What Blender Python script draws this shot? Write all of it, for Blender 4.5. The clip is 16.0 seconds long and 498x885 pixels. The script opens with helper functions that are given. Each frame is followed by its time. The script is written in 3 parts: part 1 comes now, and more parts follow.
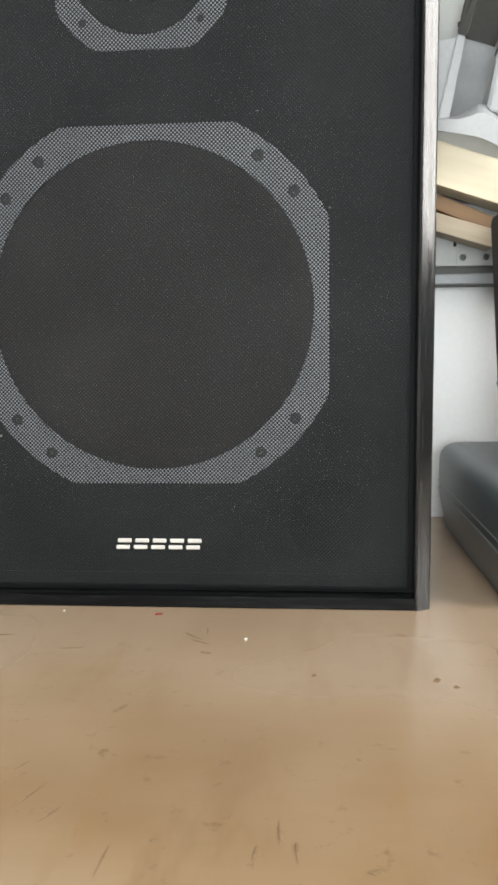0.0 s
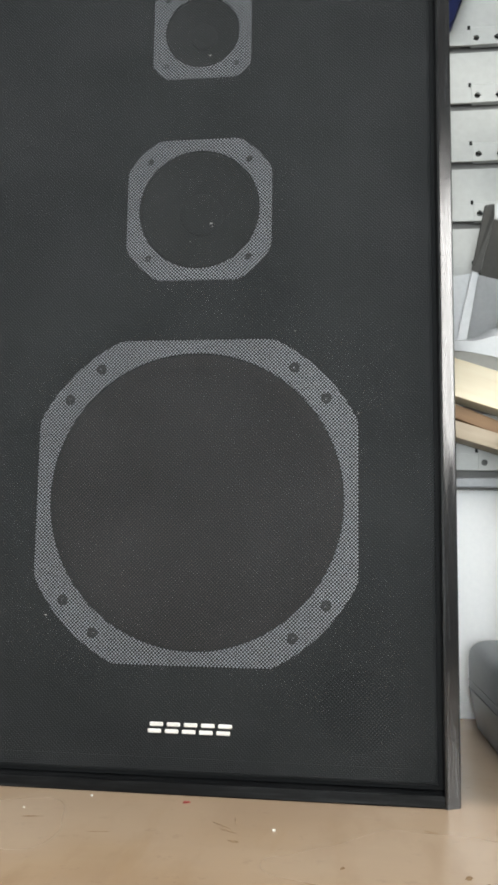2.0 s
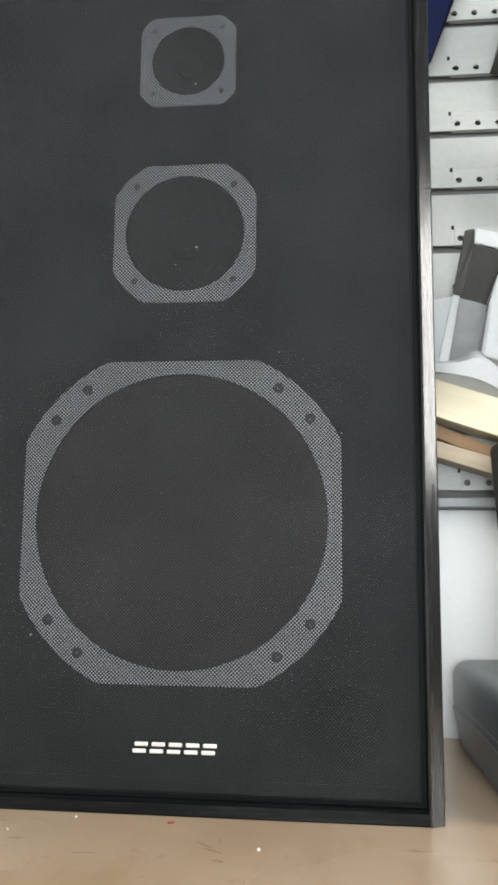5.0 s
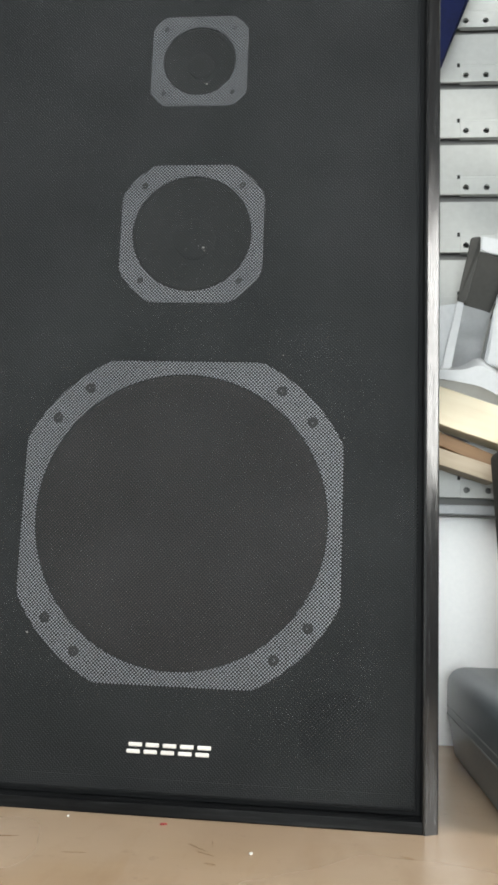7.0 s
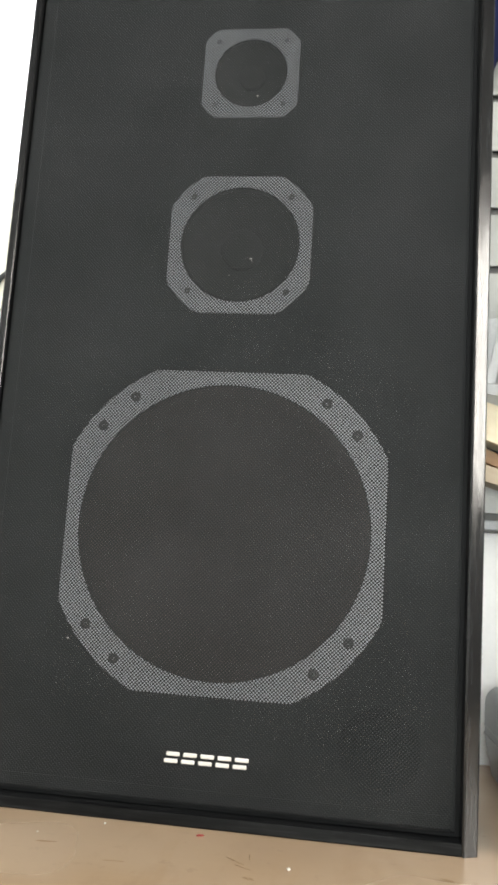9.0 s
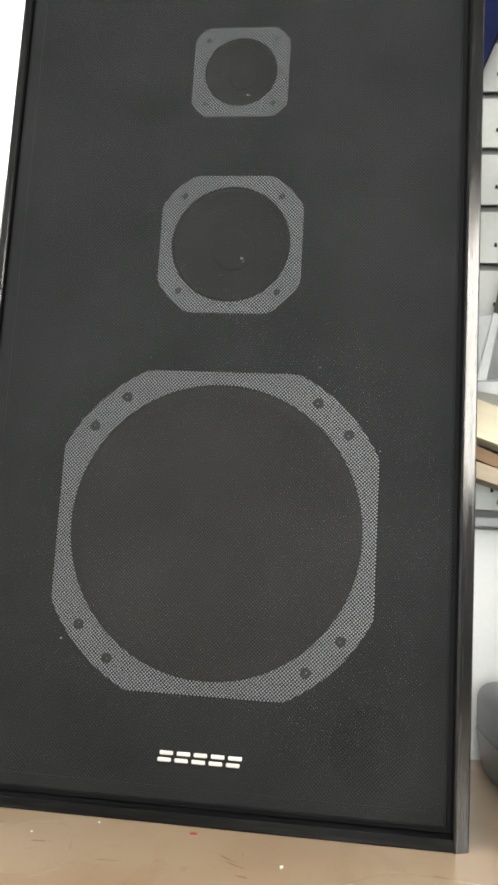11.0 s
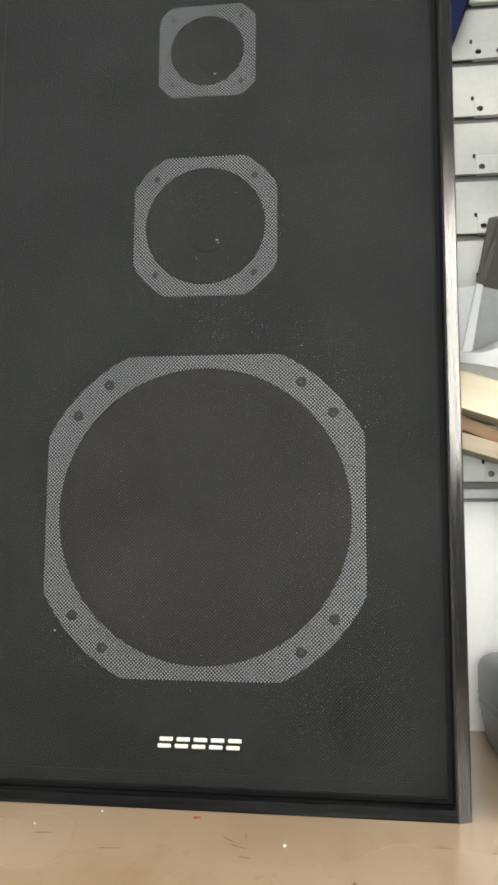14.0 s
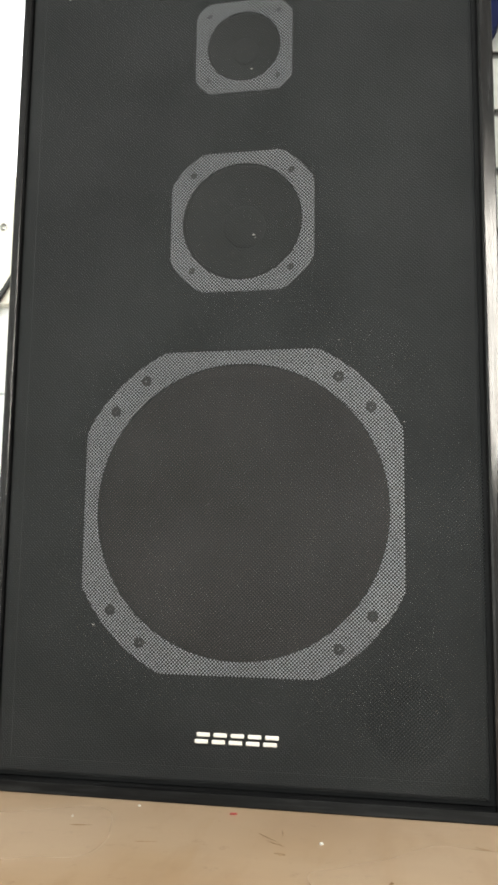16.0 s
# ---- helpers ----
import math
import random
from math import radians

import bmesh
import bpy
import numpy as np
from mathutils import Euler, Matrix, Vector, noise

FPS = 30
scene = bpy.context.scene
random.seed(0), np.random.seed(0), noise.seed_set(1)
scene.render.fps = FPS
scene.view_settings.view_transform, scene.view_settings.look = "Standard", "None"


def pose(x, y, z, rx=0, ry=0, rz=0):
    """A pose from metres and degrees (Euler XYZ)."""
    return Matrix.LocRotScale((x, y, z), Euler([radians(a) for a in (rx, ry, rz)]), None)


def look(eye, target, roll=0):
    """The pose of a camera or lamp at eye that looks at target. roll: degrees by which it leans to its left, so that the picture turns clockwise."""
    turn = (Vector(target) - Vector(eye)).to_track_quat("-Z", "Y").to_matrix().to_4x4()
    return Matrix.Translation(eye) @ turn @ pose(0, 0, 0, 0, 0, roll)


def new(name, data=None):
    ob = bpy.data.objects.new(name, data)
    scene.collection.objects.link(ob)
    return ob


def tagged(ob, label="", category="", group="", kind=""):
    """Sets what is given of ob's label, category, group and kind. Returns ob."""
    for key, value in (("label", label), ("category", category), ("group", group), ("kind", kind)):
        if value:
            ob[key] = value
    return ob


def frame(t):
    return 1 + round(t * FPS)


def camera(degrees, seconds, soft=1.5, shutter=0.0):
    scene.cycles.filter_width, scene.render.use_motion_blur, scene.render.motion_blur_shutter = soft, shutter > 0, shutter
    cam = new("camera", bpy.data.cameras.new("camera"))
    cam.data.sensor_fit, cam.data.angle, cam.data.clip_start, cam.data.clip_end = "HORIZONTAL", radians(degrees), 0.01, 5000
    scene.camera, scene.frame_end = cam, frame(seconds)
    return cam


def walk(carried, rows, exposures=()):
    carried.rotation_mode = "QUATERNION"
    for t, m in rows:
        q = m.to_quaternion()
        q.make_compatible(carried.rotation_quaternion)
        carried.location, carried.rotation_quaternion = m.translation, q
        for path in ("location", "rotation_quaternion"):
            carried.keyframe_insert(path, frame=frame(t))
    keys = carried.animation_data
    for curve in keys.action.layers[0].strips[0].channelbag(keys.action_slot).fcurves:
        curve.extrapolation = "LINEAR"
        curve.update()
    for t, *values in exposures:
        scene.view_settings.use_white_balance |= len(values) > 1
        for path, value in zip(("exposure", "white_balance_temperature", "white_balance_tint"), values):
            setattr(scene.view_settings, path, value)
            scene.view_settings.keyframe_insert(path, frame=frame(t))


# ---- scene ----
cam = camera(34.1, 16.0, soft=3.1)
PATH = [
    (0, (0.101, -0.488, 0.172), (-0.065, 1.487, -0.098), -0.8),
    (0.2, (0.104, -0.492, 0.175), (-0.054, 1.487, -0.052), -0.8),
    (0.5, (0.108, -0.498, 0.179), (-0.079, 1.487, 0.016), -0.8),
    (1, (0.108, -0.506, 0.162), (-0.143, 1.478, 0.187), -1.5),
    (1.3, (0.103, -0.511, 0.161), (-0.143, 1.47, 0.229), -1.0),
    (1.5, (0.1, -0.514, 0.161), (-0.153, 1.465, 0.299), -0.6),
    (1.8, (0.101, -0.520, 0.162), (-0.132, 1.455, 0.345), 0.1),
    (2, (0.101, -0.524, 0.163), (-0.137, 1.449, 0.392), 0.8),
    (2.5, (0.1, -0.525, 0.162), (-0.109, 1.45, 0.398), 0.6),
    (3, (0.102, -0.526, 0.159), (-0.054, 1.452, 0.412), -0.3),
    (3.2, (0.104, -0.526, 0.161), (-0.005, 1.453, 0.420), -1.2),
    (3.5, (0.107, -0.525, 0.164), (-0.043, 1.456, 0.391), -1.0),
    (3.7, (0.106, -0.525, 0.163), (-0.054, 1.454, 0.375), -0.3),
    (4, (0.104, -0.526, 0.162), (-0.075, 1.45, 0.411), 0.0),
    (4.5, (0.103, -0.529, 0.16), (-0.091, 1.442, 0.445), 0.3),
    (6.8, (0.101, -0.53, 0.163), (-0.11, 1.439, 0.446), 2.0),
    (7, (0.099, -0.529, 0.162), (-0.097, 1.441, 0.447), 2.1),
    (7.5, (0.103, -0.53, 0.163), (-0.082, 1.441, 0.451), 1.6),
    (8, (0.102, -0.529, 0.164), (-0.09, 1.442, 0.441), 1.7),
    (8.2, (0.099, -0.529, 0.166), (-0.088, 1.439, 0.449), 2.1),
    (8.5, (0.094, -0.53, 0.168), (-0.154, 1.436, 0.441), 3.3),
    (8.7, (0.092, -0.530, 0.167), (-0.181, 1.434, 0.441), 3.5),
    (9, (0.089, -0.53, 0.165), (-0.179, 1.43, 0.462), 3.7),
    (9.2, (0.09, -0.533, 0.17), (-0.164, 1.429, 0.463), 3.3),
    (11.5, (0.091, -0.531, 0.168), (-0.162, 1.433, 0.45), 3.4),
    (12, (0.091, -0.53, 0.165), (-0.154, 1.434, 0.453), 3.6),
    (12.5, (0.093, -0.529, 0.167), (-0.17, 1.435, 0.437), 3.0),
    (13, (0.096, -0.527, 0.166), (-0.176, 1.438, 0.417), 3.1),
    (13.2, (0.095, -0.528, 0.165), (-0.185, 1.437, 0.418), 2.8),
    (13.5, (0.094, -0.529, 0.163), (-0.164, 1.434, 0.446), 2.0),
    (14, (0.1, -0.527, 0.166), (-0.151, 1.441, 0.418), 0.4),
    (14.5, (0.101, -0.527, 0.162), (-0.163, 1.437, 0.436), -0.0),
    (15, (0.101, -0.526, 0.165), (-0.177, 1.438, 0.421), 0.2),
    (15.5, (0.102, -0.525, 0.161), (-0.207, 1.434, 0.423), 0.4),
    (16, (0.104, -0.523, 0.161), (-0.253, 1.427, 0.42), 0.7),
]
walk(cam, [(t, look(eye, target, roll)) for t, eye, target, roll in PATH],
     exposures=[(0.0, -0.20, 6650, 10), (1.0, -0.10, 6550, 10), (4.5, -0.09, 6530, 9.5), (7.5, -0.09, 6550, 9), (8.8, -0.01, 6880, 10), (13.0, 0.0, 7000, 10), (16.0, 0.05, 7080, 9.5)])

# ---- light ----
world = bpy.data.worlds.new("sky")
scene.world = world
world.use_nodes = True
wn = world.node_tree
sky = wn.nodes.new("ShaderNodeTexSky")
sky.sky_type, sky.sun_disc, sky.sun_elevation, sky.sun_rotation = "NISHITA", False, radians(40), radians(90)
wn.links.new(sky.outputs[0], wn.nodes["Background"].inputs["Color"])
wn.nodes["Background"].inputs["Strength"].default_value = 0.1


def window_light(name, eye, target, width, height, watts, colour):
    data = bpy.data.lights.new(name, "AREA")
    data.shape, data.size, data.size_y, data.energy, data.color = "RECTANGLE", width, height, watts, colour
    ob = new(name, data)
    ob.matrix_world = look(eye, target)
    return ob


window_light("daylight_side_window", (1.38, -0.42, 0.67), (0.3, -0.42, 0.64), 0.60, 0.62, 27, (1.0, 0.985, 0.95))
window_light("daylight_door", (0.12, -2.46, 0.10), (0.14, 0, 0.1), 0.95, 1.5, 76, (0.92, 0.98, 1.0))
window_light("daylight_rooflight", (0.10, -1.20, 2.18), (0.12, -0.5, 0.0), 1.0, 0.5, 30, (0.95, 0.985, 1.0))
window_light("daylight_back_window", (-0.62, 0.25, 0.92), (-0.62, -1.0, 0.75), 0.7, 0.6, 4, (0.95, 0.98, 1.0))

# ---- materials ----


def nodes_of(name):
    m = bpy.data.materials.new(name)
    m.use_nodes = True
    return m, m.node_tree, m.node_tree.nodes["Principled BSDF"]


def add(nt, kind, **inputs):
    n = nt.nodes.new(kind)
    for key, value in inputs.items():
        n.inputs[key.replace("_", " ")].default_value = value
    return n


def maths(nt, op, a, b=None, c=None):
    n = nt.nodes.new("ShaderNodeMath")
    n.operation = op
    for i, v in enumerate((a, b, c)):
        if v is None:
            continue
        if isinstance(v, (int, float)):
            n.inputs[i].default_value = v
        else:
            nt.links.new(v, n.inputs[i])
    return n.outputs[0]


def coords(nt, scale=(1, 1, 1), turn=(0, 0, 0)):
    tc = nt.nodes.new("ShaderNodeTexCoord")
    mp = nt.nodes.new("ShaderNodeMapping")
    mp.inputs["Scale"].default_value = scale
    mp.inputs["Rotation"].default_value = turn
    nt.links.new(tc.outputs["Object"], mp.inputs["Vector"])
    return mp.outputs[0]


def ramp(nt, fac, stops):
    r = nt.nodes.new("ShaderNodeValToRGB")
    el = r.color_ramp.elements
    el[0].position, el[0].color = stops[0][0], (*stops[0][1], 1)
    el[1].position, el[1].color = stops[-1][0], (*stops[-1][1], 1)
    for p, c in stops[1:-1]:
        e = el.new(p)
        e.color = (*c, 1)
    nt.links.new(fac, r.inputs[0])
    return r.outputs[0]


def mix(nt, fac, a, b, blend="MIX"):
    n = nt.nodes.new("ShaderNodeMix")
    n.data_type, n.blend_type = "RGBA", blend
    for sock, v in ((n.inputs["Factor"], fac), (n.inputs["A"], a), (n.inputs["B"], b)):
        if isinstance(v, (int, float)):
            sock.default_value = v
        elif isinstance(v, tuple):
            sock.default_value = (*v, 1)
        else:
            nt.links.new(v, sock)
    return n.outputs["Result"]


def noise_of(nt, vec, scale, detail=4, rough=0.55):
    n = add(nt, "ShaderNodeTexNoise", Scale=scale, Detail=detail, Roughness=rough)
    nt.links.new(vec, n.inputs["Vector"])
    return n.outputs["Fac"]


def bump(nt, bsdf, height, strength, distance):
    b = add(nt, "ShaderNodeBump", Strength=strength, Distance=distance)
    nt.links.new(height, b.inputs["Height"])
    nt.links.new(b.outputs[0], bsdf.inputs["Normal"])


def surface(name, dark, light, rough=0.5, big=6.0, fine=140.0, relief=0.15, depth=0.0006, metal=0.0, stretch=(1, 1, 1), spread=0.12):
    """Paint, plastic or metal: colour mottled at two scales, uneven gloss, fine relief."""
    m, nt, b = nodes_of(name)
    v = coords(nt, stretch)
    n1, n2 = noise_of(nt, v, big), noise_of(nt, v, fine, 3)
    f = maths(nt, "ADD", maths(nt, "MULTIPLY", n1, 0.65), maths(nt, "MULTIPLY", n2, 0.35))
    nt.links.new(ramp(nt, f, [(0.32, dark), (0.68, light)]), b.inputs["Base Color"])
    nt.links.new(maths(nt, "ADD", maths(nt, "MULTIPLY", n1, spread * 2), rough - spread), b.inputs["Roughness"])
    b.inputs["Metallic"].default_value = metal
    bump(nt, b, n2, relief, depth)
    return m


def black_ash(name, stretch):
    """Black wood-grain vinyl; stretch runs the grain along a panel."""
    m, nt, b = nodes_of(name)
    g = noise_of(nt, coords(nt, stretch), 330, 6, 0.75)
    w = noise_of(nt, coords(nt, tuple(0.25 + 0.75 * v for v in stretch)), 70, 4, 0.65)
    f = maths(nt, "ADD", maths(nt, "MULTIPLY", g, 0.7), maths(nt, "MULTIPLY", w, 0.3))
    nt.links.new(ramp(nt, f, [(0.36, (0.004, 0.004, 0.0045)), (0.5, (0.010, 0.0105, 0.011)), (0.66, (0.026, 0.027, 0.028))]), b.inputs["Base Color"])
    nt.links.new(maths(nt, "ADD", maths(nt, "MULTIPLY", f, -0.75), 0.54), b.inputs["Roughness"])
    b.inputs["IOR"].default_value = 1.58
    bump(nt, b, f, 0.22, 0.0004)
    return m


def grille_fabric():
    """Open black speaker cloth: threads between staggered holes."""
    m, nt, b = nodes_of("open_weave_black_cloth")
    tc = nt.nodes.new("ShaderNodeTexCoord")
    sep = nt.nodes.new("ShaderNodeSeparateXYZ")
    nt.links.new(tc.outputs["Object"], sep.inputs[0])
    pitch = 0.00170
    k = 2 * math.pi / pitch
    wob = noise_of(nt, coords(nt), 60, 2)
    u = maths(nt, "ADD", maths(nt, "MULTIPLY", maths(nt, "ADD", sep.outputs["X"], sep.outputs["Z"]), 0.7071 * k), maths(nt, "MULTIPLY", wob, 1.2))
    w = maths(nt, "ADD", maths(nt, "MULTIPLY", maths(nt, "SUBTRACT", sep.outputs["X"], sep.outputs["Z"]), 0.7071 * k), maths(nt, "MULTIPLY", wob, -1.2))
    s = maths(nt, "ADD", maths(nt, "COSINE", u), maths(nt, "COSINE", w))
    n = nt.nodes.new("ShaderNodeMapRange")
    n.inputs["From Min"].default_value, n.inputs["From Max"].default_value = 0.0, 0.9
    nt.links.new(s, n.inputs["Value"])
    hole = n.outputs[0]
    blot = noise_of(nt, coords(nt), 14, 4)
    nt.links.new(ramp(nt, blot, [(0.3, (0.0135, 0.0150, 0.0157)), (0.7, (0.0229, 0.0246, 0.0256))]), b.inputs["Base Color"])
    b.inputs["Roughness"].default_value = 0.75
    b.inputs["Specular IOR Level"].default_value = 0.22
    bump(nt, b, s, 0.4, 0.0003)
    clear = nt.nodes.new("ShaderNodeBsdfTransparent")
    sh = nt.nodes.new("ShaderNodeMixShader")
    nt.links.new(maths(nt, "MULTIPLY", hole, 0.9), sh.inputs[0])
    nt.links.new(b.outputs[0], sh.inputs[1])
    nt.links.new(clear.outputs[0], sh.inputs[2])
    nt.links.new(sh.outputs[0], nt.nodes["Material Output"].inputs["Surface"])
    return m


def bench_wood():
    """Worn plywood top: broad stains, faint grain along its length, small dirt specks."""
    m, nt, b = nodes_of("worn_plywood")
    v = coords(nt)
    cloud = noise_of(nt, v, 6.5, 2, 0.5)
    grain = noise_of(nt, coords(nt, (0.12, 1, 1)), 95, 5, 0.65)
    fleck = noise_of(nt, v, 70, 4, 0.7)
    base = ramp(nt, cloud, [(0.32, (0.285, 0.163, 0.066)), (0.45, (0.36, 0.230, 0.118)), (0.55, (0.45, 0.310, 0.182)), (0.68, (0.52, 0.396, 0.272))])
    blot = noise_of(nt, v, 22, 3, 0.55)
    base = mix(nt, maths(nt, "MULTIPLY", blot, 0.5), base, (0.27, 0.168, 0.082))
    base = mix(nt, maths(nt, "MULTIPLY", grain, 0.35), base, (0.25, 0.165, 0.09))
    dirt = nt.nodes.new("ShaderNodeMapRange")
    dirt.inputs["From Min"].default_value, dirt.inputs["From Max"].default_value = 0.60, 0.74
    nt.links.new(fleck, dirt.inputs["Value"])
    smear = noise_of(nt, coords(nt, (1.6, 0.6, 1), (0, 0, 0.5)), 17, 4, 0.6)
    sm = nt.nodes.new("ShaderNodeMapRange")
    sm.inputs["From Min"].default_value, sm.inputs["From Max"].default_value = 0.56, 0.74
    nt.links.new(smear, sm.inputs["Value"])
    base = mix(nt, maths(nt, "MULTIPLY", sm.outputs[0], 0.6), base, (0.27, 0.165, 0.08))
    streak = noise_of(nt, coords(nt, (1, 0.16, 1)), 48, 4, 0.6)
    st = nt.nodes.new("ShaderNodeMapRange")
    st.inputs["From Min"].default_value, st.inputs["From Max"].default_value = 0.55, 0.72
    nt.links.new(streak, st.inputs["Value"])
    base = mix(nt, maths(nt, "MULTIPLY", maths(nt, "MULTIPLY", st.outputs[0], cloud), 0.75), base, (0.33, 0.20, 0.085))
    base = mix(nt, maths(nt, "MULTIPLY", dirt.outputs[0], 0.55), base, (0.17, 0.10, 0.055))
    # paler along the back: the white wall's sheen painted into the wood colour
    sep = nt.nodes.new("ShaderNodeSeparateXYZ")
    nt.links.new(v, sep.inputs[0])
    sheen_band = nt.nodes.new("ShaderNodeMapRange")
    sheen_band.inputs["From Min"].default_value, sheen_band.inputs["From Max"].default_value = -0.24, -0.02
    nt.links.new(maths(nt, "ADD", sep.outputs["Y"], maths(nt, "MULTIPLY", maths(nt, "SUBTRACT", blot, 0.5), 0.16)), sheen_band.inputs["Value"])
    base = mix(nt, maths(nt, "MULTIPLY", sheen_band.outputs[0], 0.42), base, (0.54, 0.415, 0.310))
    nt.links.new(base, b.inputs["Base Color"])
    nt.links.new(maths(nt, "ADD", maths(nt, "MULTIPLY", cloud, 0.18), 0.16), b.inputs["Roughness"])
    b.inputs["IOR"].default_value = 1.8
    bump(nt, b, grain, 0.08, 0.0005)
    return m


def pale_wood(name, a, c, turn=0.0):
    m, nt, b = nodes_of(name)
    g = noise_of(nt, coords(nt, (0.08, 1, 1)), 130, 4, 0.6)
    f = noise_of(nt, coords(nt), 18, 3)
    col = ramp(nt, maths(nt, "ADD", maths(nt, "MULTIPLY", g, 0.6), maths(nt, "MULTIPLY", f, 0.4)), [(0.3, a), (0.7, c)])
    nt.links.new(col, b.inputs["Base Color"])
    b.inputs["Roughness"].default_value = 0.6
    bump(nt, b, g, 0.2, 0.0005)
    return m


def plain(name, colour, rough=0.5, metal=0.0, glow=0.0):
    m, nt, b = nodes_of(name)
    b.inputs["Base Color"].default_value = (*colour, 1)
    b.inputs["Roughness"].default_value = rough
    b.inputs["Metallic"].default_value = metal
    if glow:
        b.inputs["Emission Color"].default_value = (*colour, 1)
        b.inputs["Emission Strength"].default_value = glow
    return m


M_ASH = black_ash("black_ash_vinyl_upright", (1, 1, 0.055))
M_ASH_FLAT = black_ash("black_ash_vinyl_level", (0.055, 1, 1))
M_CLOTH = grille_fabric()
M_BAFFLE = surface("black_baffle_paint", (0.012, 0.0135, 0.014), (0.020, 0.021, 0.021), 0.85, 12, 300)
M_RECESS = surface("matt_black_and_gap_shade", (0.010, 0.0105, 0.011), (0.017, 0.0175, 0.018), 0.95, 12, 300)
M_FRAME = surface("cast_silver_frame", (0.32, 0.33, 0.36), (0.41, 0.42, 0.455), 0.55, 20, 400, 0.2, 0.0003)
M_CONE = surface("paper_cone", (0.052, 0.040, 0.038), (0.068, 0.054, 0.051), 0.9, 25, 400)
M_DOME = surface("dark_cone", (0.020, 0.019, 0.017), (0.030, 0.028, 0.026), 0.95, 25, 400)
M_LINT_GLINT = plain("grey_lint_and_glint", (0.20, 0.195, 0.18), 0.9)
M_SCREW = surface("black_screw", (0.02, 0.02, 0.02), (0.05, 0.05, 0.05), 0.45, 60, 400)
M_NOTCH_SHADE = plain("notch_shade_black", (0.006, 0.006, 0.006), 0.9)
M_BADGE = surface("silver_badge", (0.60, 0.575, 0.54), (0.74, 0.71, 0.67), 0.38, 60, 500, 0.05)
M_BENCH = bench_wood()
M_PLY_EDGE = pale_wood("plywood_edge", (0.30, 0.19, 0.10), (0.45, 0.31, 0.18))
M_WALL = surface("white_wall_paint", (0.74, 0.75, 0.75), (0.82, 0.82, 0.81), 0.6, 3, 220, 0.12)
M_UNSEEN_DARK = pale_wood("unseen_dark_boards", (0.035, 0.028, 0.022), (0.075, 0.06, 0.045))
M_FLOOR = surface("concrete_floor", (0.20, 0.195, 0.185), (0.32, 0.31, 0.30), 0.75, 4, 90, 0.3, 0.001)
M_PANEL = surface("grey_white_enamel", (0.29, 0.297, 0.283), (0.35, 0.357, 0.342), 0.42, 5, 160, 0.06, 0.0004)
M_BACKING = plain("slot_shade_grey", (0.13, 0.13, 0.125), 0.8)
M_RAIL = surface("dull_grey_steel", (0.20, 0.21, 0.22), (0.27, 0.28, 0.29), 0.4, 8, 200, 0.06, 0.0004)
M_GREY = surface("light_grey_plastic", (0.37, 0.38, 0.385), (0.45, 0.46, 0.465), 0.42, 9, 260, 0.08, 0.0004)
M_DARKGREY = surface("dark_grey_plastic_and_shade", (0.048, 0.047, 0.043), (0.075, 0.074, 0.068), 0.5, 12, 260, 0.1, 0.0004)
M_BOLT = surface("zinc_bolt", (0.24, 0.24, 0.23), (0.40, 0.40, 0.38), 0.25, 60, 300, 0.1, 0.0003, 0.8)
M_PLANK = pale_wood("pale_planed_pine", (0.75, 0.64, 0.45), (0.85, 0.76, 0.58))
M_BATTEN = pale_wood("aged_batten_shaded", (0.27, 0.215, 0.15), (0.40, 0.33, 0.24))
M_SLIP_SHADED = pale_wood("brown_slip_shaded", (0.13, 0.07, 0.030), (0.22, 0.125, 0.056))
M_CASE = surface("blue_grey_moulded_plastic", (0.062, 0.078, 0.087), (0.105, 0.125, 0.137), 0.31, 7, 320, 0.3, 0.0004)
M_SEAM = surface("pale_seam", (0.22, 0.235, 0.24), (0.31, 0.325, 0.33), 0.4, 20, 200)
M_UPRIGHT = surface("speckled_grey_cloth", (0.050, 0.049, 0.045), (0.185, 0.180, 0.166), 0.8, 14, 620, 0.9, 0.0010)
M_LATCH = surface("black_chrome", (0.02, 0.02, 0.022), (0.05, 0.05, 0.055), 0.3, 40, 200, 0.02, 0.0002, 0.85)
M_BLUE = surface("navy_plastic", (0.0015, 0.003, 0.018), (0.003, 0.007, 0.040), 0.75, 12, 200, 0.1)
M_CREAM = surface("cream_paint", (0.74, 0.71, 0.62), (0.82, 0.79, 0.70), 0.5, 5, 200, 0.1)
M_CABLE = surface("black_rubber", (0.012, 0.012, 0.012), (0.025, 0.025, 0.025), 0.5, 40, 300)
M_CHALK = plain("white_chip", (0.66, 0.64, 0.58), 0.8)
M_RED = plain("red_chip", (0.26, 0.03, 0.025), 0.7)
M_SCUFF = surface("dark_scuff", (0.20, 0.128, 0.068), (0.35, 0.237, 0.138), 0.6, 90, 500)
M_SKY = plain("overcast_sky", (0.95, 0.98, 1.0), 1.0, 0.0, 2.2)
for m, level in ((M_ASH, 0.42), (M_ASH_FLAT, 0.05), (M_RECESS, 0.1), (M_BAFFLE, 0.2), (M_BLUE, 0.12), (M_DARKGREY, 0.25), (M_SCUFF, 0.1)):
    m.node_tree.nodes["Principled BSDF"].inputs["Specular IOR Level"].default_value = level
mg, ngt, gb = nodes_of("window_glass")
gb.inputs["Transmission Weight"].default_value, gb.inputs["Roughness"].default_value, gb.inputs["IOR"].default_value = 1.0, 0.0, 1.45
M_GLASS = mg

# ---- building blocks ----


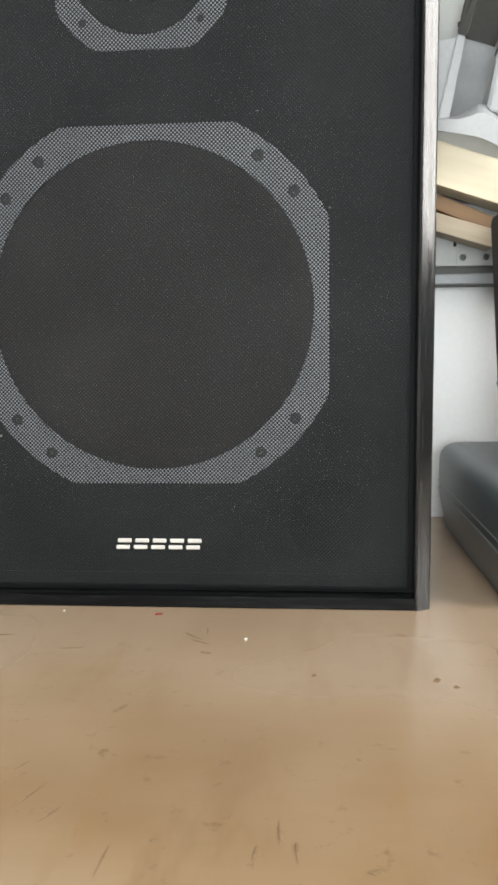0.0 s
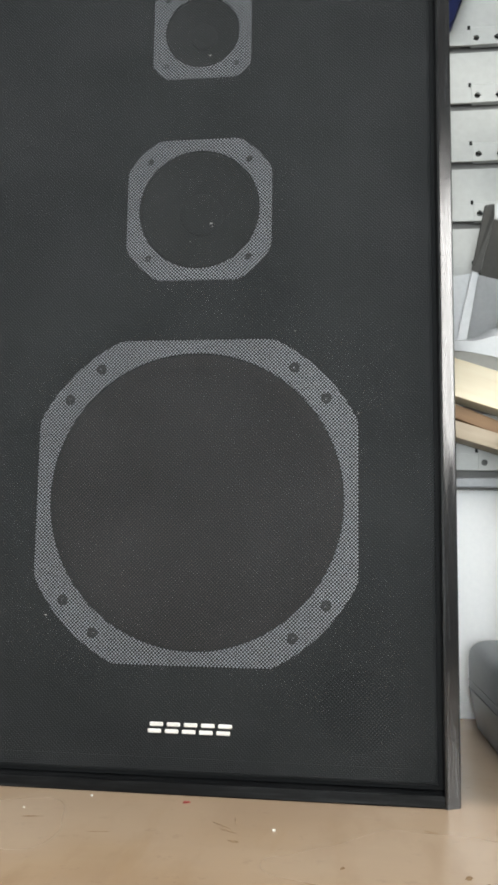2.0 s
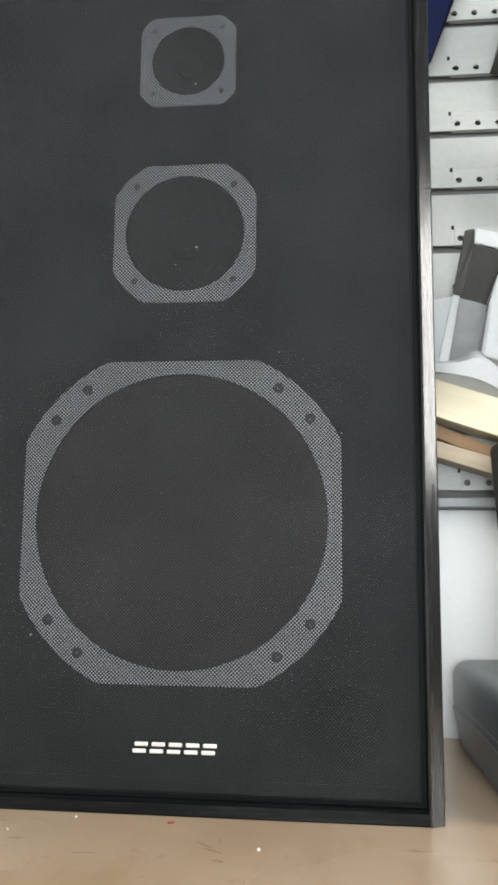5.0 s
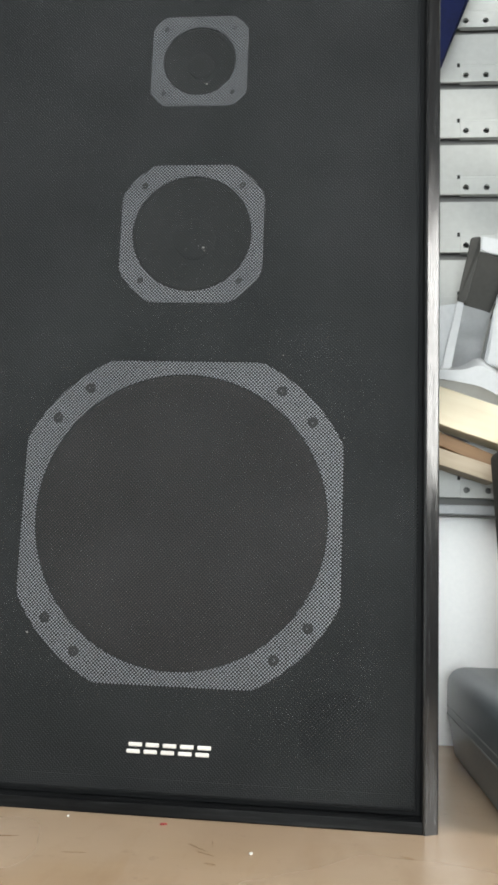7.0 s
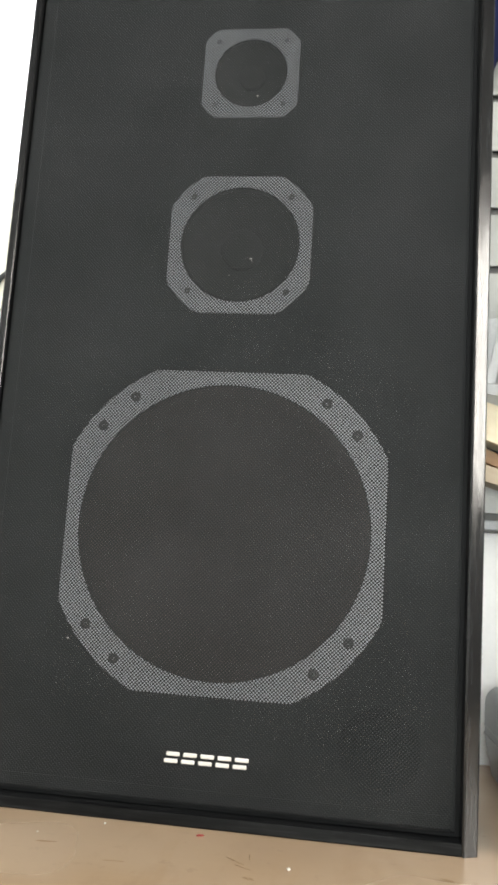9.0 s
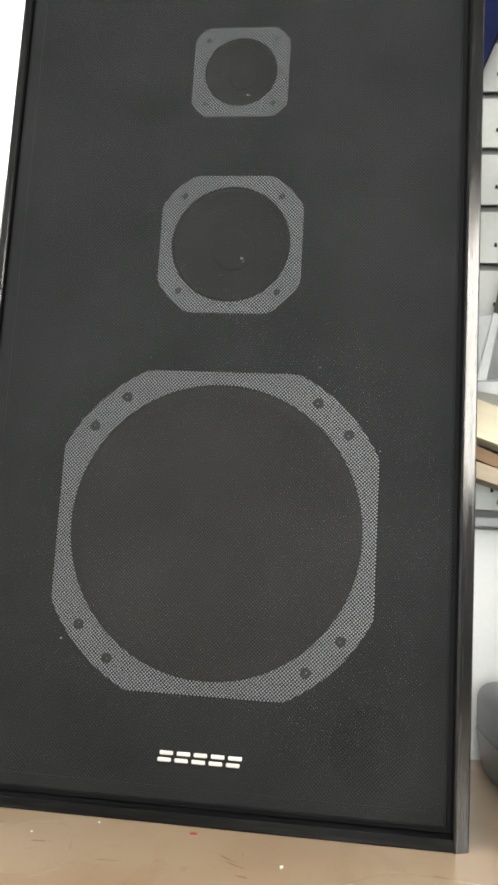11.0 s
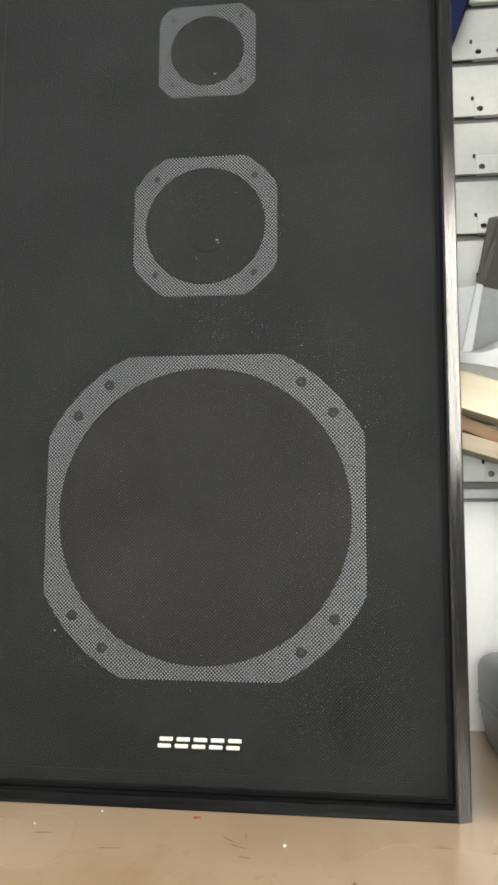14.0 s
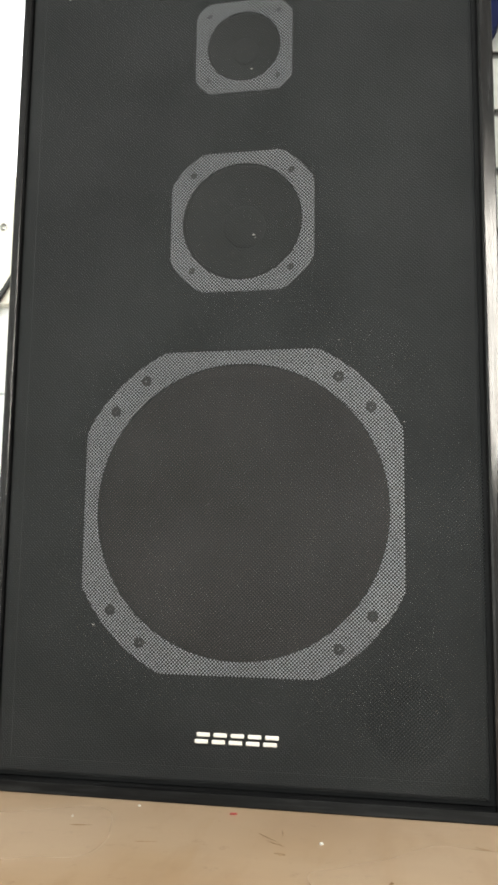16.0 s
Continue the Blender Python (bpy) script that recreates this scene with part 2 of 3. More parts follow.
def part(name, bm, material, parent=None, label="", smooth=False):
    """Links a bmesh as one mesh object under a thing or a part."""
    bmesh.ops.recalc_face_normals(bm, faces=bm.faces)
    me = bpy.data.meshes.new(name)
    bm.to_mesh(me)
    bm.free()
    me.materials.append(material)
    if smooth:
        me.polygons.foreach_set("use_smooth", [True] * len(me.polygons))
        me.set_sharp_from_angle(angle=radians(40))
    ob = new(name, me)
    ob.parent = parent
    if label:
        ob["label"] = label
    return ob


def thing(name, label, category, m=None, group="", kind=""):
    ob = new(name)
    if m:
        ob.matrix_world = m
    return tagged(ob, label, category, group, kind)


def slab(x0, x1, y0, y1, z0, z1, bevel=0.0, segments=2, bm=None, m=None):
    """A block with rounded edges, added to bm."""
    own = bmesh.new()
    bmesh.ops.create_cube(own, size=1)
    for v in own.verts:
        v.co = Vector(((x0 + x1) / 2 + v.co.x * (x1 - x0), (y0 + y1) / 2 + v.co.y * (y1 - y0), (z0 + z1) / 2 + v.co.z * (z1 - z0)))
    if bevel:
        bmesh.ops.bevel(own, geom=own.edges[:], offset=bevel, segments=segments, affect="EDGES", profile=0.5)
    if m:
        own.transform(m)
    if bm is None:
        return own
    me = bpy.data.meshes.new("scratch")
    own.to_mesh(me)
    own.free()
    bm.from_mesh(me)
    bpy.data.meshes.remove(me)
    return bm


def extrude_outline(points, y0, y1, bm=None):
    """A flat outline in x and z, given thickness along y."""
    bm = bm or bmesh.new()
    a = [bm.verts.new((x, y0, z)) for x, z in points]
    b = [bm.verts.new((x, y1, z)) for x, z in points]
    bm.faces.new(a), bm.faces.new(b[::-1])
    for i in range(len(points)):
        j = (i + 1) % len(points)
        bm.faces.new((a[i], a[j], b[j], b[i]))
    return bm


def lathe(profile, steps=48, bm=None):
    """Turns a profile of (radius, y) about the y axis."""
    bm = bm or bmesh.new()
    rows = []
    for r, y in profile:
        if r < 1e-6:
            rows.append([bm.verts.new((0, y, 0))])
        else:
            rows.append([bm.verts.new((r * math.cos(2 * math.pi * i / steps), y, r * math.sin(2 * math.pi * i / steps))) for i in range(steps)])
    for p, q in zip(rows, rows[1:]):
        for i in range(steps):
            j = (i + 1) % steps
            f = [p[i % len(p)], p[j % len(p)], q[j % len(q)], q[i % len(q)]]
            f = list(dict.fromkeys(f))
            if len(f) > 2:
                bm.faces.new(f)
    return bm


def tube(points, radius, steps=8, bm=None, closed=False):
    """A round bar along a line of points."""
    bm = bm or bmesh.new()
    pts = [Vector(p) for p in points]
    rings = []
    n = len(pts)
    for i, p in enumerate(pts):
        d = (pts[(i + 1) % n] - pts[i - 1]) if closed or 0 < i < n - 1 else (pts[1] - pts[0] if i == 0 else pts[-1] - pts[-2])
        q = d.to_track_quat("Z", "Y")
        rings.append([bm.verts.new(p + q @ Vector((radius * math.cos(2 * math.pi * k / steps), radius * math.sin(2 * math.pi * k / steps), 0))) for k in range(steps)])
    pairs = list(zip(rings, rings[1:])) + ([(rings[-1], rings[0])] if closed else [])
    for a, b in pairs:
        for k in range(steps):
            j = (k + 1) % steps
            bm.faces.new((a[k], a[j], b[j], b[k]))
    if not closed:
        bm.faces.new(rings[0]), bm.faces.new(rings[-1][::-1])
    return bm


# ---- setting ----
BACK = 0.264
ROOM_L, ROOM_R, ROOM_F, FLOOR_Z, CEIL_Z = -1.6, 1.4, -2.5, -0.9, 2.2


def wall_with_opening(name, label, axis, near, far, a0, a1, z0, z1, hole, material):
    """A wall of real thickness with one opening. axis: the direction across it."""
    bm = bmesh.new()
    h0, h1, k0, k1 = hole
    for b0, b1, c0, c1 in ((a0, h0, z0, z1), (h1, a1, z0, z1), (h0, h1, z0, k0), (h0, h1, k1, z1)):
        if b1 - b0 < 1e-6 or c1 - c0 < 1e-6:
            continue
        if axis == "y":
            slab(b0, b1, near, far, c0, c1, 0, 1, bm)
        else:
            slab(near, far, b0, b1, c0, c1, 0, 1, bm)
    return tagged(part(name, bm, material), label, "wall", kind="structure")


tagged(part("floor", slab(ROOM_L - 0.1, ROOM_R + 0.1, ROOM_F - 0.1, BACK + 0.1, FLOOR_Z - 0.1, FLOOR_Z), M_FLOOR), "grey concrete workshop floor", "floor", kind="structure")
# ceiling is out of view; dark boards chosen to cut bounce on the cloth
bm = bmesh.new()
for a0, a1, b0, b1 in ((ROOM_L - 0.1, -0.45, ROOM_F - 0.1, BACK + 0.1), (0.65, ROOM_R + 0.1, ROOM_F - 0.1, BACK + 0.1), (-0.45, 0.65, ROOM_F - 0.1, -1.5), (-0.45, 0.65, -0.9, BACK + 0.1)):
    slab(a0, a1, b0, b1, CEIL_Z, CEIL_Z + 0.1, 0, 1, bm)
tagged(part("ceiling", bm, M_UNSEEN_DARK), "unseen ceiling, made dark to cut bounced light, with an open rooflight", "ceiling", kind="structure")
WIN = (-1.1, -0.17, 0.558, 1.25)
wall_with_opening("wall_back", "white painted wall behind the bench", "y", BACK, BACK + 0.1, ROOM_L - 0.1, ROOM_R + 0.1, FLOOR_Z, CEIL_Z, WIN, M_WALL)
# right wall is out of view; dark so the cabinet lip reflects less
wall_with_opening("wall_right", "unseen side wall, made dark to dim reflections, with a window", "x", ROOM_R, ROOM_R + 0.1, ROOM_F, BACK, FLOOR_Z, CEIL_Z, (-0.74, -0.10, 0.35, 0.99), M_UNSEEN_DARK)
wall_with_opening("wall_front", "white painted wall with an open doorway", "y", ROOM_F - 0.1, ROOM_F, ROOM_L - 0.1, ROOM_R + 0.1, FLOOR_Z, CEIL_Z, (-0.40, 0.64, FLOOR_Z, 1.3), M_WALL)
tagged(part("wall_left", slab(ROOM_L - 0.1, ROOM_L, ROOM_F, BACK, FLOOR_Z, CEIL_Z), M_WALL), "plain white painted side wall", "wall", kind="structure")

# window beside the loudspeaker, with bright sky behind it
win = thing("window_1", "bright window in a cream painted frame", "window", kind="structure")
x0, x1, z0, z1 = WIN
fr = bmesh.new()
for b in ((x0, x0 + 0.04, z0, z1), (x1 - 0.04, x1, z0, z1), (x0 + 0.04, x1 - 0.04, z1 - 0.04, z1), (x0 + 0.04, x1 - 0.04, z0, z0 + 0.012)):
    slab(b[0], b[1], BACK + 0.03, BACK + 0.07, b[2], b[3], 0.003, 2, fr)
part("window_frame", fr, M_CREAM, win)
pane = part("pane", slab(x0 + 0.04, x1 - 0.04, BACK + 0.047, BACK + 0.052, z0 + 0.012, z1 - 0.04), M_GLASS, win)
pane.visible_shadow = False
tagged(part("backdrop_sky", slab(-1.9, 0.5, BACK + 0.5, BACK + 0.52, 0.2, 2.0), M_SKY), "bright overcast sky outside the window", "sky", kind="structure")

# ---- the bench ----
bench = thing("workbench", "worn plywood workbench with scuffs and specks", "workbench", pose(0, 0, FLOOR_Z))
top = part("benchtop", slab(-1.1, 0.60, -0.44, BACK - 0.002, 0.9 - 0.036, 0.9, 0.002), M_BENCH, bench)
for lx in (-1.0, 0.50):
    for ly in (-0.36, 0.18):
        part("leg", slab(lx - 0.035, lx + 0.035, ly - 0.035, ly + 0.035, 0, 0.864, 0.004), M_PLY_EDGE, bench)
for ly in (-0.36, 0.18):
    part("rail", slab(-0.965, 0.465, ly - 0.02, ly + 0.02, 0.77, 0.8635, 0.003), M_PLY_EDGE, bench)

# ---- the loudspeaker ----
SL, SR, SH, SD = -0.1700, 0.1708, 0.612, 0.205
LIP_L, LIP_R, LIP_B = -0.1642, 0.1608, 0.0075
speaker = thing("loudspeaker", "black ash three-way loudspeaker with black cloth front", "loudspeaker")


def side_panel(name, sign, outer, inner):
    """A cabinet side: its front edge is bevelled to a narrow lip round the recess."""
    lip = inner + sign * 0.0014
    back = inner - sign * 0.0075
    if sign < 0:
        prof = [(outer, 0.0050), (outer + 0.0005, 0.0044), (outer + 0.0012, 0.0042), (inner - 0.0006, 0.0042), (inner, 0.0048), (inner, 0.016), (back, 0.016), (back, SD), (outer, SD)]
    else:
        prof = [(outer, 0.0058), (outer - 0.0004, 0.0046), (outer - 0.0010, 0.0040), (lip + 0.0004, 0.0002), (lip, 0.0), (inner, 0.0006), (inner, 0.016), (back, 0.016), (back, SD), (outer, SD)]
    bm = bmesh.new()
    a = [bm.verts.new((x, y, 0.0)) for x, y in prof]
    b = [bm.verts.new((x, y, SH)) for x, y in prof]
    bm.faces.new(a), bm.faces.new(b[::-1])
    for i in range(len(prof)):
        j = (i + 1) % len(prof)
        bm.faces.new((a[i], a[j], b[j], b[i]))
    return part(name, bm, M_ASH, speaker)


side_panel("side_panel", 1, SR, LIP_R)
side_panel("side_panel", -1, SL, LIP_L)
for name, z0, z1, zi, s in (("bottom_panel", 0.0005, 0.0135, LIP_B, 1), ("top_panel", SH - 0.0005, SH - 0.0135, SH - 0.008, -1)):
    bm = bmesh.new()
    prof = [(0.0012, z0 - s * 0.0004), (0.0004, z0 + s * 0.0006), (0.0003, zi - s * 0.0003), (0.0006, zi), (0.016, zi), (0.016, z1), (SD, z1), (SD, z0)]
    a = [bm.verts.new((LIP_L + 0.0002, y, z)) for y, z in prof]
    b = [bm.verts.new((LIP_R - 0.0002, y, z)) for y, z in prof]
    bm.faces.new(a), bm.faces.new(b[::-1])
    for i in range(len(prof)):
        j = (i + 1) % len(prof)
        bm.faces.new((a[i], a[j], b[j], b[i]))
    part(name, bm, M_ASH_FLAT, speaker)
part("back_panel", slab(LIP_L - 0.002, LIP_R + 0.002, SD - 0.012, SD - 0.001, 0.014, SH - 0.014), M_RECESS, speaker)


def ring_plate(cx, cz, half, radius, hole, y0, y1, steps=96, bm=None):
    """A driver's frame: a clipped square with a round hole."""
    bm = bm or bmesh.new()
    rows = []
    for i in range(steps):
        a = 2 * math.pi * i / steps
        c, s = math.cos(a), math.sin(a)
        r = min(radius, half / max(abs(c), abs(s)))
        rows.append([bm.verts.new((cx + q * c, y, cz + q * s)) for q, y in ((r, y1), (r, y0 + 0.0004), (r - 0.0006, y0), (hole + 0.0006, y0), (hole, y0 + 0.0006), (hole, y1))])
    for i in range(steps):
        a, b = rows[i], rows[(i + 1) % steps]
        for k in range(5):
            bm.faces.new((a[k], a[k + 1], b[k + 1], b[k]))
    return bm


GL, GR, GB, GT = LIP_L + 0.0006, LIP_R - 0.0030, LIP_B + 0.0032, SH - 0.016
BAFFLE_Y, CLOTH_Y = 0.0078, 0.0072


DRIVERS = (("woofer", 0.0005, 0.1866, 0.1082, 0.1202, 0.0991, [(sx * a, sz * b) for sx in (1, -1) for sz in (1, -1) for a, b in ((0.0875, 0.0675), (0.0662, 0.0885))], 0.0036, 0.022),
           ("midrange", -0.0004, 0.3876, 0.0507, 0.0578, 0.0424, [(sx * 0.0348, sz * 0.0350) for sx in (1, -1) for sz in (1, -1)], 0.0022, 0.012),
           ("tweeter", -0.0006, 0.5190, 0.0351, 0.0432, 0.0266, [(sx * 0.025, sz * 0.025) for sx in (1, -1) for sz in (1, -1)], 0.0017, 0.007))

# the baffle: strips round square pockets, each pocket bored round for its driver or port
bm = bmesh.new()
L0, R0, Y0, Y1 = GL + 0.0101, GR - 0.0101, 0.0086, 0.0165
zs = GB + 0.0101
for cx, cz, half, hole in [(0.110, 0.0545, 0.028, 0.0255)] + [(d[1], d[2], d[3] * 0.96, d[5]) for d in DRIVERS]:
    slab(L0, R0, Y0, Y1, zs, cz - half, 0, 1, bm)
    slab(L0, cx - half, Y0, Y1, cz - half, cz + half, 0, 1, bm)
    slab(cx + half, R0, Y0, Y1, cz - half, cz + half, 0, 1, bm)
    ring_plate(cx, cz, half + 0.0012, 9.0, hole, Y0 - 0.00015, Y1 - 0.0002, 96, bm)
    zs = cz + half
slab(L0, R0, Y0, Y1, zs, GT - 0.0101, 0, 1, bm)
part("baffle", bm, M_BAFFLE, speaker)

for name, cx, cz, half, rad, hole, screws, sr, deep in DRIVERS:
    f = part(name, ring_plate(cx, cz, half, rad, hole, BAFFLE_Y, 0.0085), M_FRAME, speaker, "silver clipped-square driver frame")
    if name == "woofer":
        bowl = [(hole - 0.0002, BAFFLE_Y + 0.0022), (hole * 0.95, BAFFLE_Y + 0.0016)] + [(hole * k / 10, BAFFLE_Y + 0.003 + deep * (1 - (k / 9) ** 2)) for k in range(9, -1, -1)]
    else:
        bowl = [(hole - 0.0002, BAFFLE_Y + 0.0022), (hole * 0.95, BAFFLE_Y + 0.0016), (hole * 0.88, BAFFLE_Y + 0.003), (hole * 0.6, BAFFLE_Y + 0.003 + deep * 0.5), (hole * 0.36, BAFFLE_Y + 0.003 + deep * 0.85), (hole * 0.33, BAFFLE_Y + deep), (0, BAFFLE_Y + deep)]
    cone = lathe(bowl)
    cone.transform(Matrix.Translation((cx, 0, cz)))
    part("cone", cone, M_CONE if name == "woofer" else M_DOME, f, "dark brown-black paper cone", True)
    if name != "woofer":
        cap = lathe([(hole * 0.36 * math.cos(a), BAFFLE_Y + deep * 0.86 - hole * 0.03 * math.sin(a)) for a in [k * math.pi / 16 for k in range(9)]], 32)
        cap.transform(Matrix.Translation((cx, 0, cz)))
        part("dust_cap", cap, M_DOME, f, "", True)
    for dx, dz in screws:
        s = lathe([(sr, BAFFLE_Y + 0.0002), (sr, BAFFLE_Y - 0.0002), (sr * 0.85, BAFFLE_Y - 0.0004), (sr * 0.3, BAFFLE_Y - 0.0004), (sr * 0.25, BAFFLE_Y), (0, BAFFLE_Y)], 16)
        s.transform(Matrix.Translation((cx + dx, 0, cz + dz)))
        part("screw", s, M_SCREW, f, "", True)
# port as a flat disc; the shade of its bore is only colour
port = lathe([(0.0262, 0.0090), (0.0262, 0.0084), (0.0180, 0.0084), (0, 0.0084)], 48)
port.transform(Matrix.Translation((0.110, 0, 0.0545)))
part("reflex_port", port, M_RECESS, speaker, "round reflex port behind the cloth, its inner shade painted dark")

# the cloth front: a frame with rounded edges, cloth drawn over it
bm = bmesh.new()
rows = []
for inset, y in ((0.0, 0.0125), (0.0, CLOTH_Y + 0.0028), (0.0009, CLOTH_Y + 0.0010), (0.0028, CLOTH_Y)):
    rows.append([bm.verts.new(p) for p in ((GL + inset, y, GB + inset), (GR - inset, y, GB + inset), (GR - inset, y, GT - inset), (GL + inset, y, GT - inset))])
for a, b in zip(rows, rows[1:]):
    for i in range(4):
        j = (i + 1) % 4
        bm.faces.new((a[i], a[j], b[j], b[i]))
bm.faces.new(rows[-1])
part("grille_cloth", bm, M_CLOTH, speaker, "tightly stretched open-weave black cloth")
bm = bmesh.new()
for b in ((GL + 0.001, GR - 0.001, GB + 0.001, GB + 0.010), (GL + 0.001, GR - 0.001, GT - 0.010, GT - 0.001), (GL + 0.001, GL + 0.010, GB + 0.010, GT - 0.010), (GR - 0.010, GR - 0.001, GB + 0.010, GT - 0.010)):
    slab(b[0], b[1], CLOTH_Y + 0.0011, 0.0135, b[2], b[3], 0, 1, bm)
part("grille_frame", bm, M_BAFFLE, speaker)
# matt black strips added to keep the gap round the grille in shade
for b in ((LIP_L + 0.0001, LIP_R - 0.0001, LIP_B + 0.0001, GB + 0.012), (LIP_L + 0.0001, LIP_R - 0.0001, GT - 0.012, SH - 0.0081), (LIP_L + 0.0001, GL + 0.012, GB + 0.012, GT - 0.012), (GR - 0.012, LIP_R - 0.0001, GB + 0.012, GT - 0.012)):
    part("recess_shade_strip", slab(b[0], b[1], 0.0136, 0.0159, b[2], b[3]), M_RECESS, speaker)

# specks of lint caught in the cloth; the first two paint driver glints
for x, z, r in ((0.0085, 0.3765, 0.0011), (0.0055, 0.5000, 0.0010), (-0.006, 0.3640, 0.0005), (0.0095, 0.3745, 0.0005), (0.046, 0.371, 0.0006), (0.0670, 0.300, 0.0005), (-0.098, 0.109, 0.0009), (0.109, 0.244, 0.0006), (-0.020, 0.190, 0.0004)):
    sp = lathe([(0.0, -0.0005), (r * 0.7, -0.0004), (r, 0.0), (r * 0.6, 0.0003), (0, 0.0003)], 9)
    sp.transform(Matrix.Translation((x, CLOTH_Y - 0.0001, z)) @ Matrix.Diagonal((1.0, 1, 0.62, 1)))
    part("lint_glint_speck", sp, M_LINT_GLINT, speaker, "pale speck on the cloth, for lint and painted glints")


# badge: five plain raised shapes, each a pair of rounded bars
badge = thing("badge", "", "")
badge.parent = speaker
for k in range(5):
    x = -0.0262 + k * 0.0112
    bm = bmesh.new()
    for z0, z1, a0, a1 in ((0.0363, 0.0389, 0.0, 0.0088), (0.0406, 0.0432, 0.0012, 0.0100)):
        slab(x + a0, x + a1, CLOTH_Y - 0.0014, CLOTH_Y - 0.0001, z0, z1, 0.0006, 2, bm)
    part("badge_shape", bm, M_BADGE, badge, "silver shape of the maker's badge")

# ---- the metal louvre panel on the wall ----
PANEL_Y = 0.2475
SLOT0, PITCH = 0.2220, 0.0602
panel = thing("louvre_panel", "grey-white perforated metal louvre panel on the wall", "wall panel")
PX0, PX1 = 0.02, 0.78


def holed_tab(x0, count, z0, z1, hole_z, first):
    """A raised tab with a rounded upper corner and a row of bored holes, 20 mm apart."""
    bm = bmesh.new()
    n = 16
    for c in range(count):
        hx = first + 0.0201 * c
        a0 = x0 if c == 0 else hx - 0.01005
        a1 = hx + 0.01005
        inner, outer, deep = [], [], []
        for i in range(n):
            a = 2 * math.pi * (i + 0.5) / n
            cs, sn = math.cos(a), math.sin(a)
            inner.append(bm.verts.new((hx + 0.0030 * cs, 0, hole_z + 0.0030 * sn)))
            deep.append(bm.verts.new((hx + 0.0030 * cs, 0.0035, hole_z + 0.0030 * sn)))
            k = min(((a1 - hx) if cs > 0 else (hx - a0)) / max(abs(cs), 1e-6), ((z1 - hole_z) if sn > 0 else (hole_z - z0)) / max(abs(sn), 1e-6))
            outer.append(bm.verts.new((hx + k * cs, 0, hole_z + k * sn)))
        corner = {}
        for i in range(n):
            j = (i + 1) % n
            bm.faces.new((inner[i], inner[j], deep[j], deep[i]))
            p, q = outer[i].co, outer[j].co
            if abs(p.x - q.x) > 1e-6 and abs(p.z - q.z) > 1e-6:
                cx = a1 if max(p.x, q.x) > a1 - 1e-6 and abs(max(p.x, q.x) - a1) < 1e-6 else a0
                cz = z1 if max(p.z, q.z) > z1 - 1e-6 else z0
                bm.faces.new((inner[i], outer[i], bm.verts.new((cx, 0, cz)), outer[j], inner[j]))
            else:
                bm.faces.new((inner[i], outer[i], outer[j], inner[j]))
    xe = first + 0.0201 * (count - 1) + 0.01005
    # turned edges of the tab: left end, top, right end and the lower return
    for pts in (((x0, z0), (x0 - 0.0022, z0), (x0 - 0.0022, z1 - 0.003), (x0, z1)), ((x0, z1), (x0 - 0.0022, z1 - 0.003), (x0 + 0.003, z1 + 0.0022), (xe, z1 + 0.0022), (xe, z1))):
        vs = [bm.verts.new((x, 0.0 if abs(x - x0) < 1e-6 and z in (z0, z1) or abs(z - z1) < 1e-6 else 0.0018, z)) for x, z in pts]
        bm.faces.new(vs)
    v = [bm.verts.new(p) for p in ((x0, 0, z0), (xe, 0, z0), (xe, 0.005, z0 - 0.0006), (x0, 0.005, z0 - 0.0006))]
    bm.faces.new(v)
    bmesh.ops.remove_doubles(bm, verts=bm.verts, dist=1e-5)
    return bm


for k in range(12):
    s0 = SLOT0 + PITCH * k
    strip = part("louvre_strip", slab(PX0, PX1, PANEL_Y + 0.0010, PANEL_Y + 0.0030, s0 + 0.0200, s0 + PITCH - 0.0030), M_PANEL, panel)
    for x0, count, first in ((0.0320, 8, 0.0430), (0.2232, 9, 0.2285), (0.4260, 9, 0.4340), (0.6230, 7, 0.6310)):
        t = part("raised_tab", holed_tab(x0, count, s0 + 0.0046, s0 + 0.0225, s0 + 0.0118, first), M_PANEL, strip)
        t.location = (0, PANEL_Y, 0)
        # solid near-black block, painting the shade inside the notch
        part("notch", slab(x0 - 0.0030, x0 - 0.0004, PANEL_Y + 0.0002, PANEL_Y + 0.0020, s0 + 0.0212, s0 + 0.0252, 0.0004), M_NOTCH_SHADE, strip)
    for a, b in ((PX0, 0.0340), (0.1980, 0.2250), (0.3900, 0.4280), (0.5950, 0.6250)):
        part("web", slab(a, b, PANEL_Y + 0.0003, PANEL_Y + 0.0030, s0 + 0.0046, s0 + 0.0201, 0.0003), M_PANEL, strip)
# backing greyer than the enamel: shade inside the slots put into colour
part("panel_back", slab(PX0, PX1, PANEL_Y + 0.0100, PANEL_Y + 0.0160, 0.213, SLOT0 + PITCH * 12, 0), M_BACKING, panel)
part("lower_rail", slab(PX0, PX1, PANEL_Y - 0.0005, PANEL_Y + 0.0150, 0.2105, SLOT0 - 0.0022, 0.001), M_RAIL, panel, "dull grey lower rail")
part("rail_flange", slab(PX0, PX1, PANEL_Y - 0.0030, PANEL_Y + 0.0150, 0.2088, 0.2104, 0.0004), M_DARKGREY, panel)
b = lathe([(0.0072, 0.0022), (0.0072, 0.0004), (0.0067, -0.0002), (0.0060, -0.0002), (0.0046, 0.0014), (0.0030, 0.0020), (0.0026, 0.0010), (0, 0.0008)], 28)
b.transform(Matrix.Translation((0.288, PANEL_Y, 0.5665)))
part("bolt", b, M_BOLT, panel, "shiny zinc washer-head bolt", True)

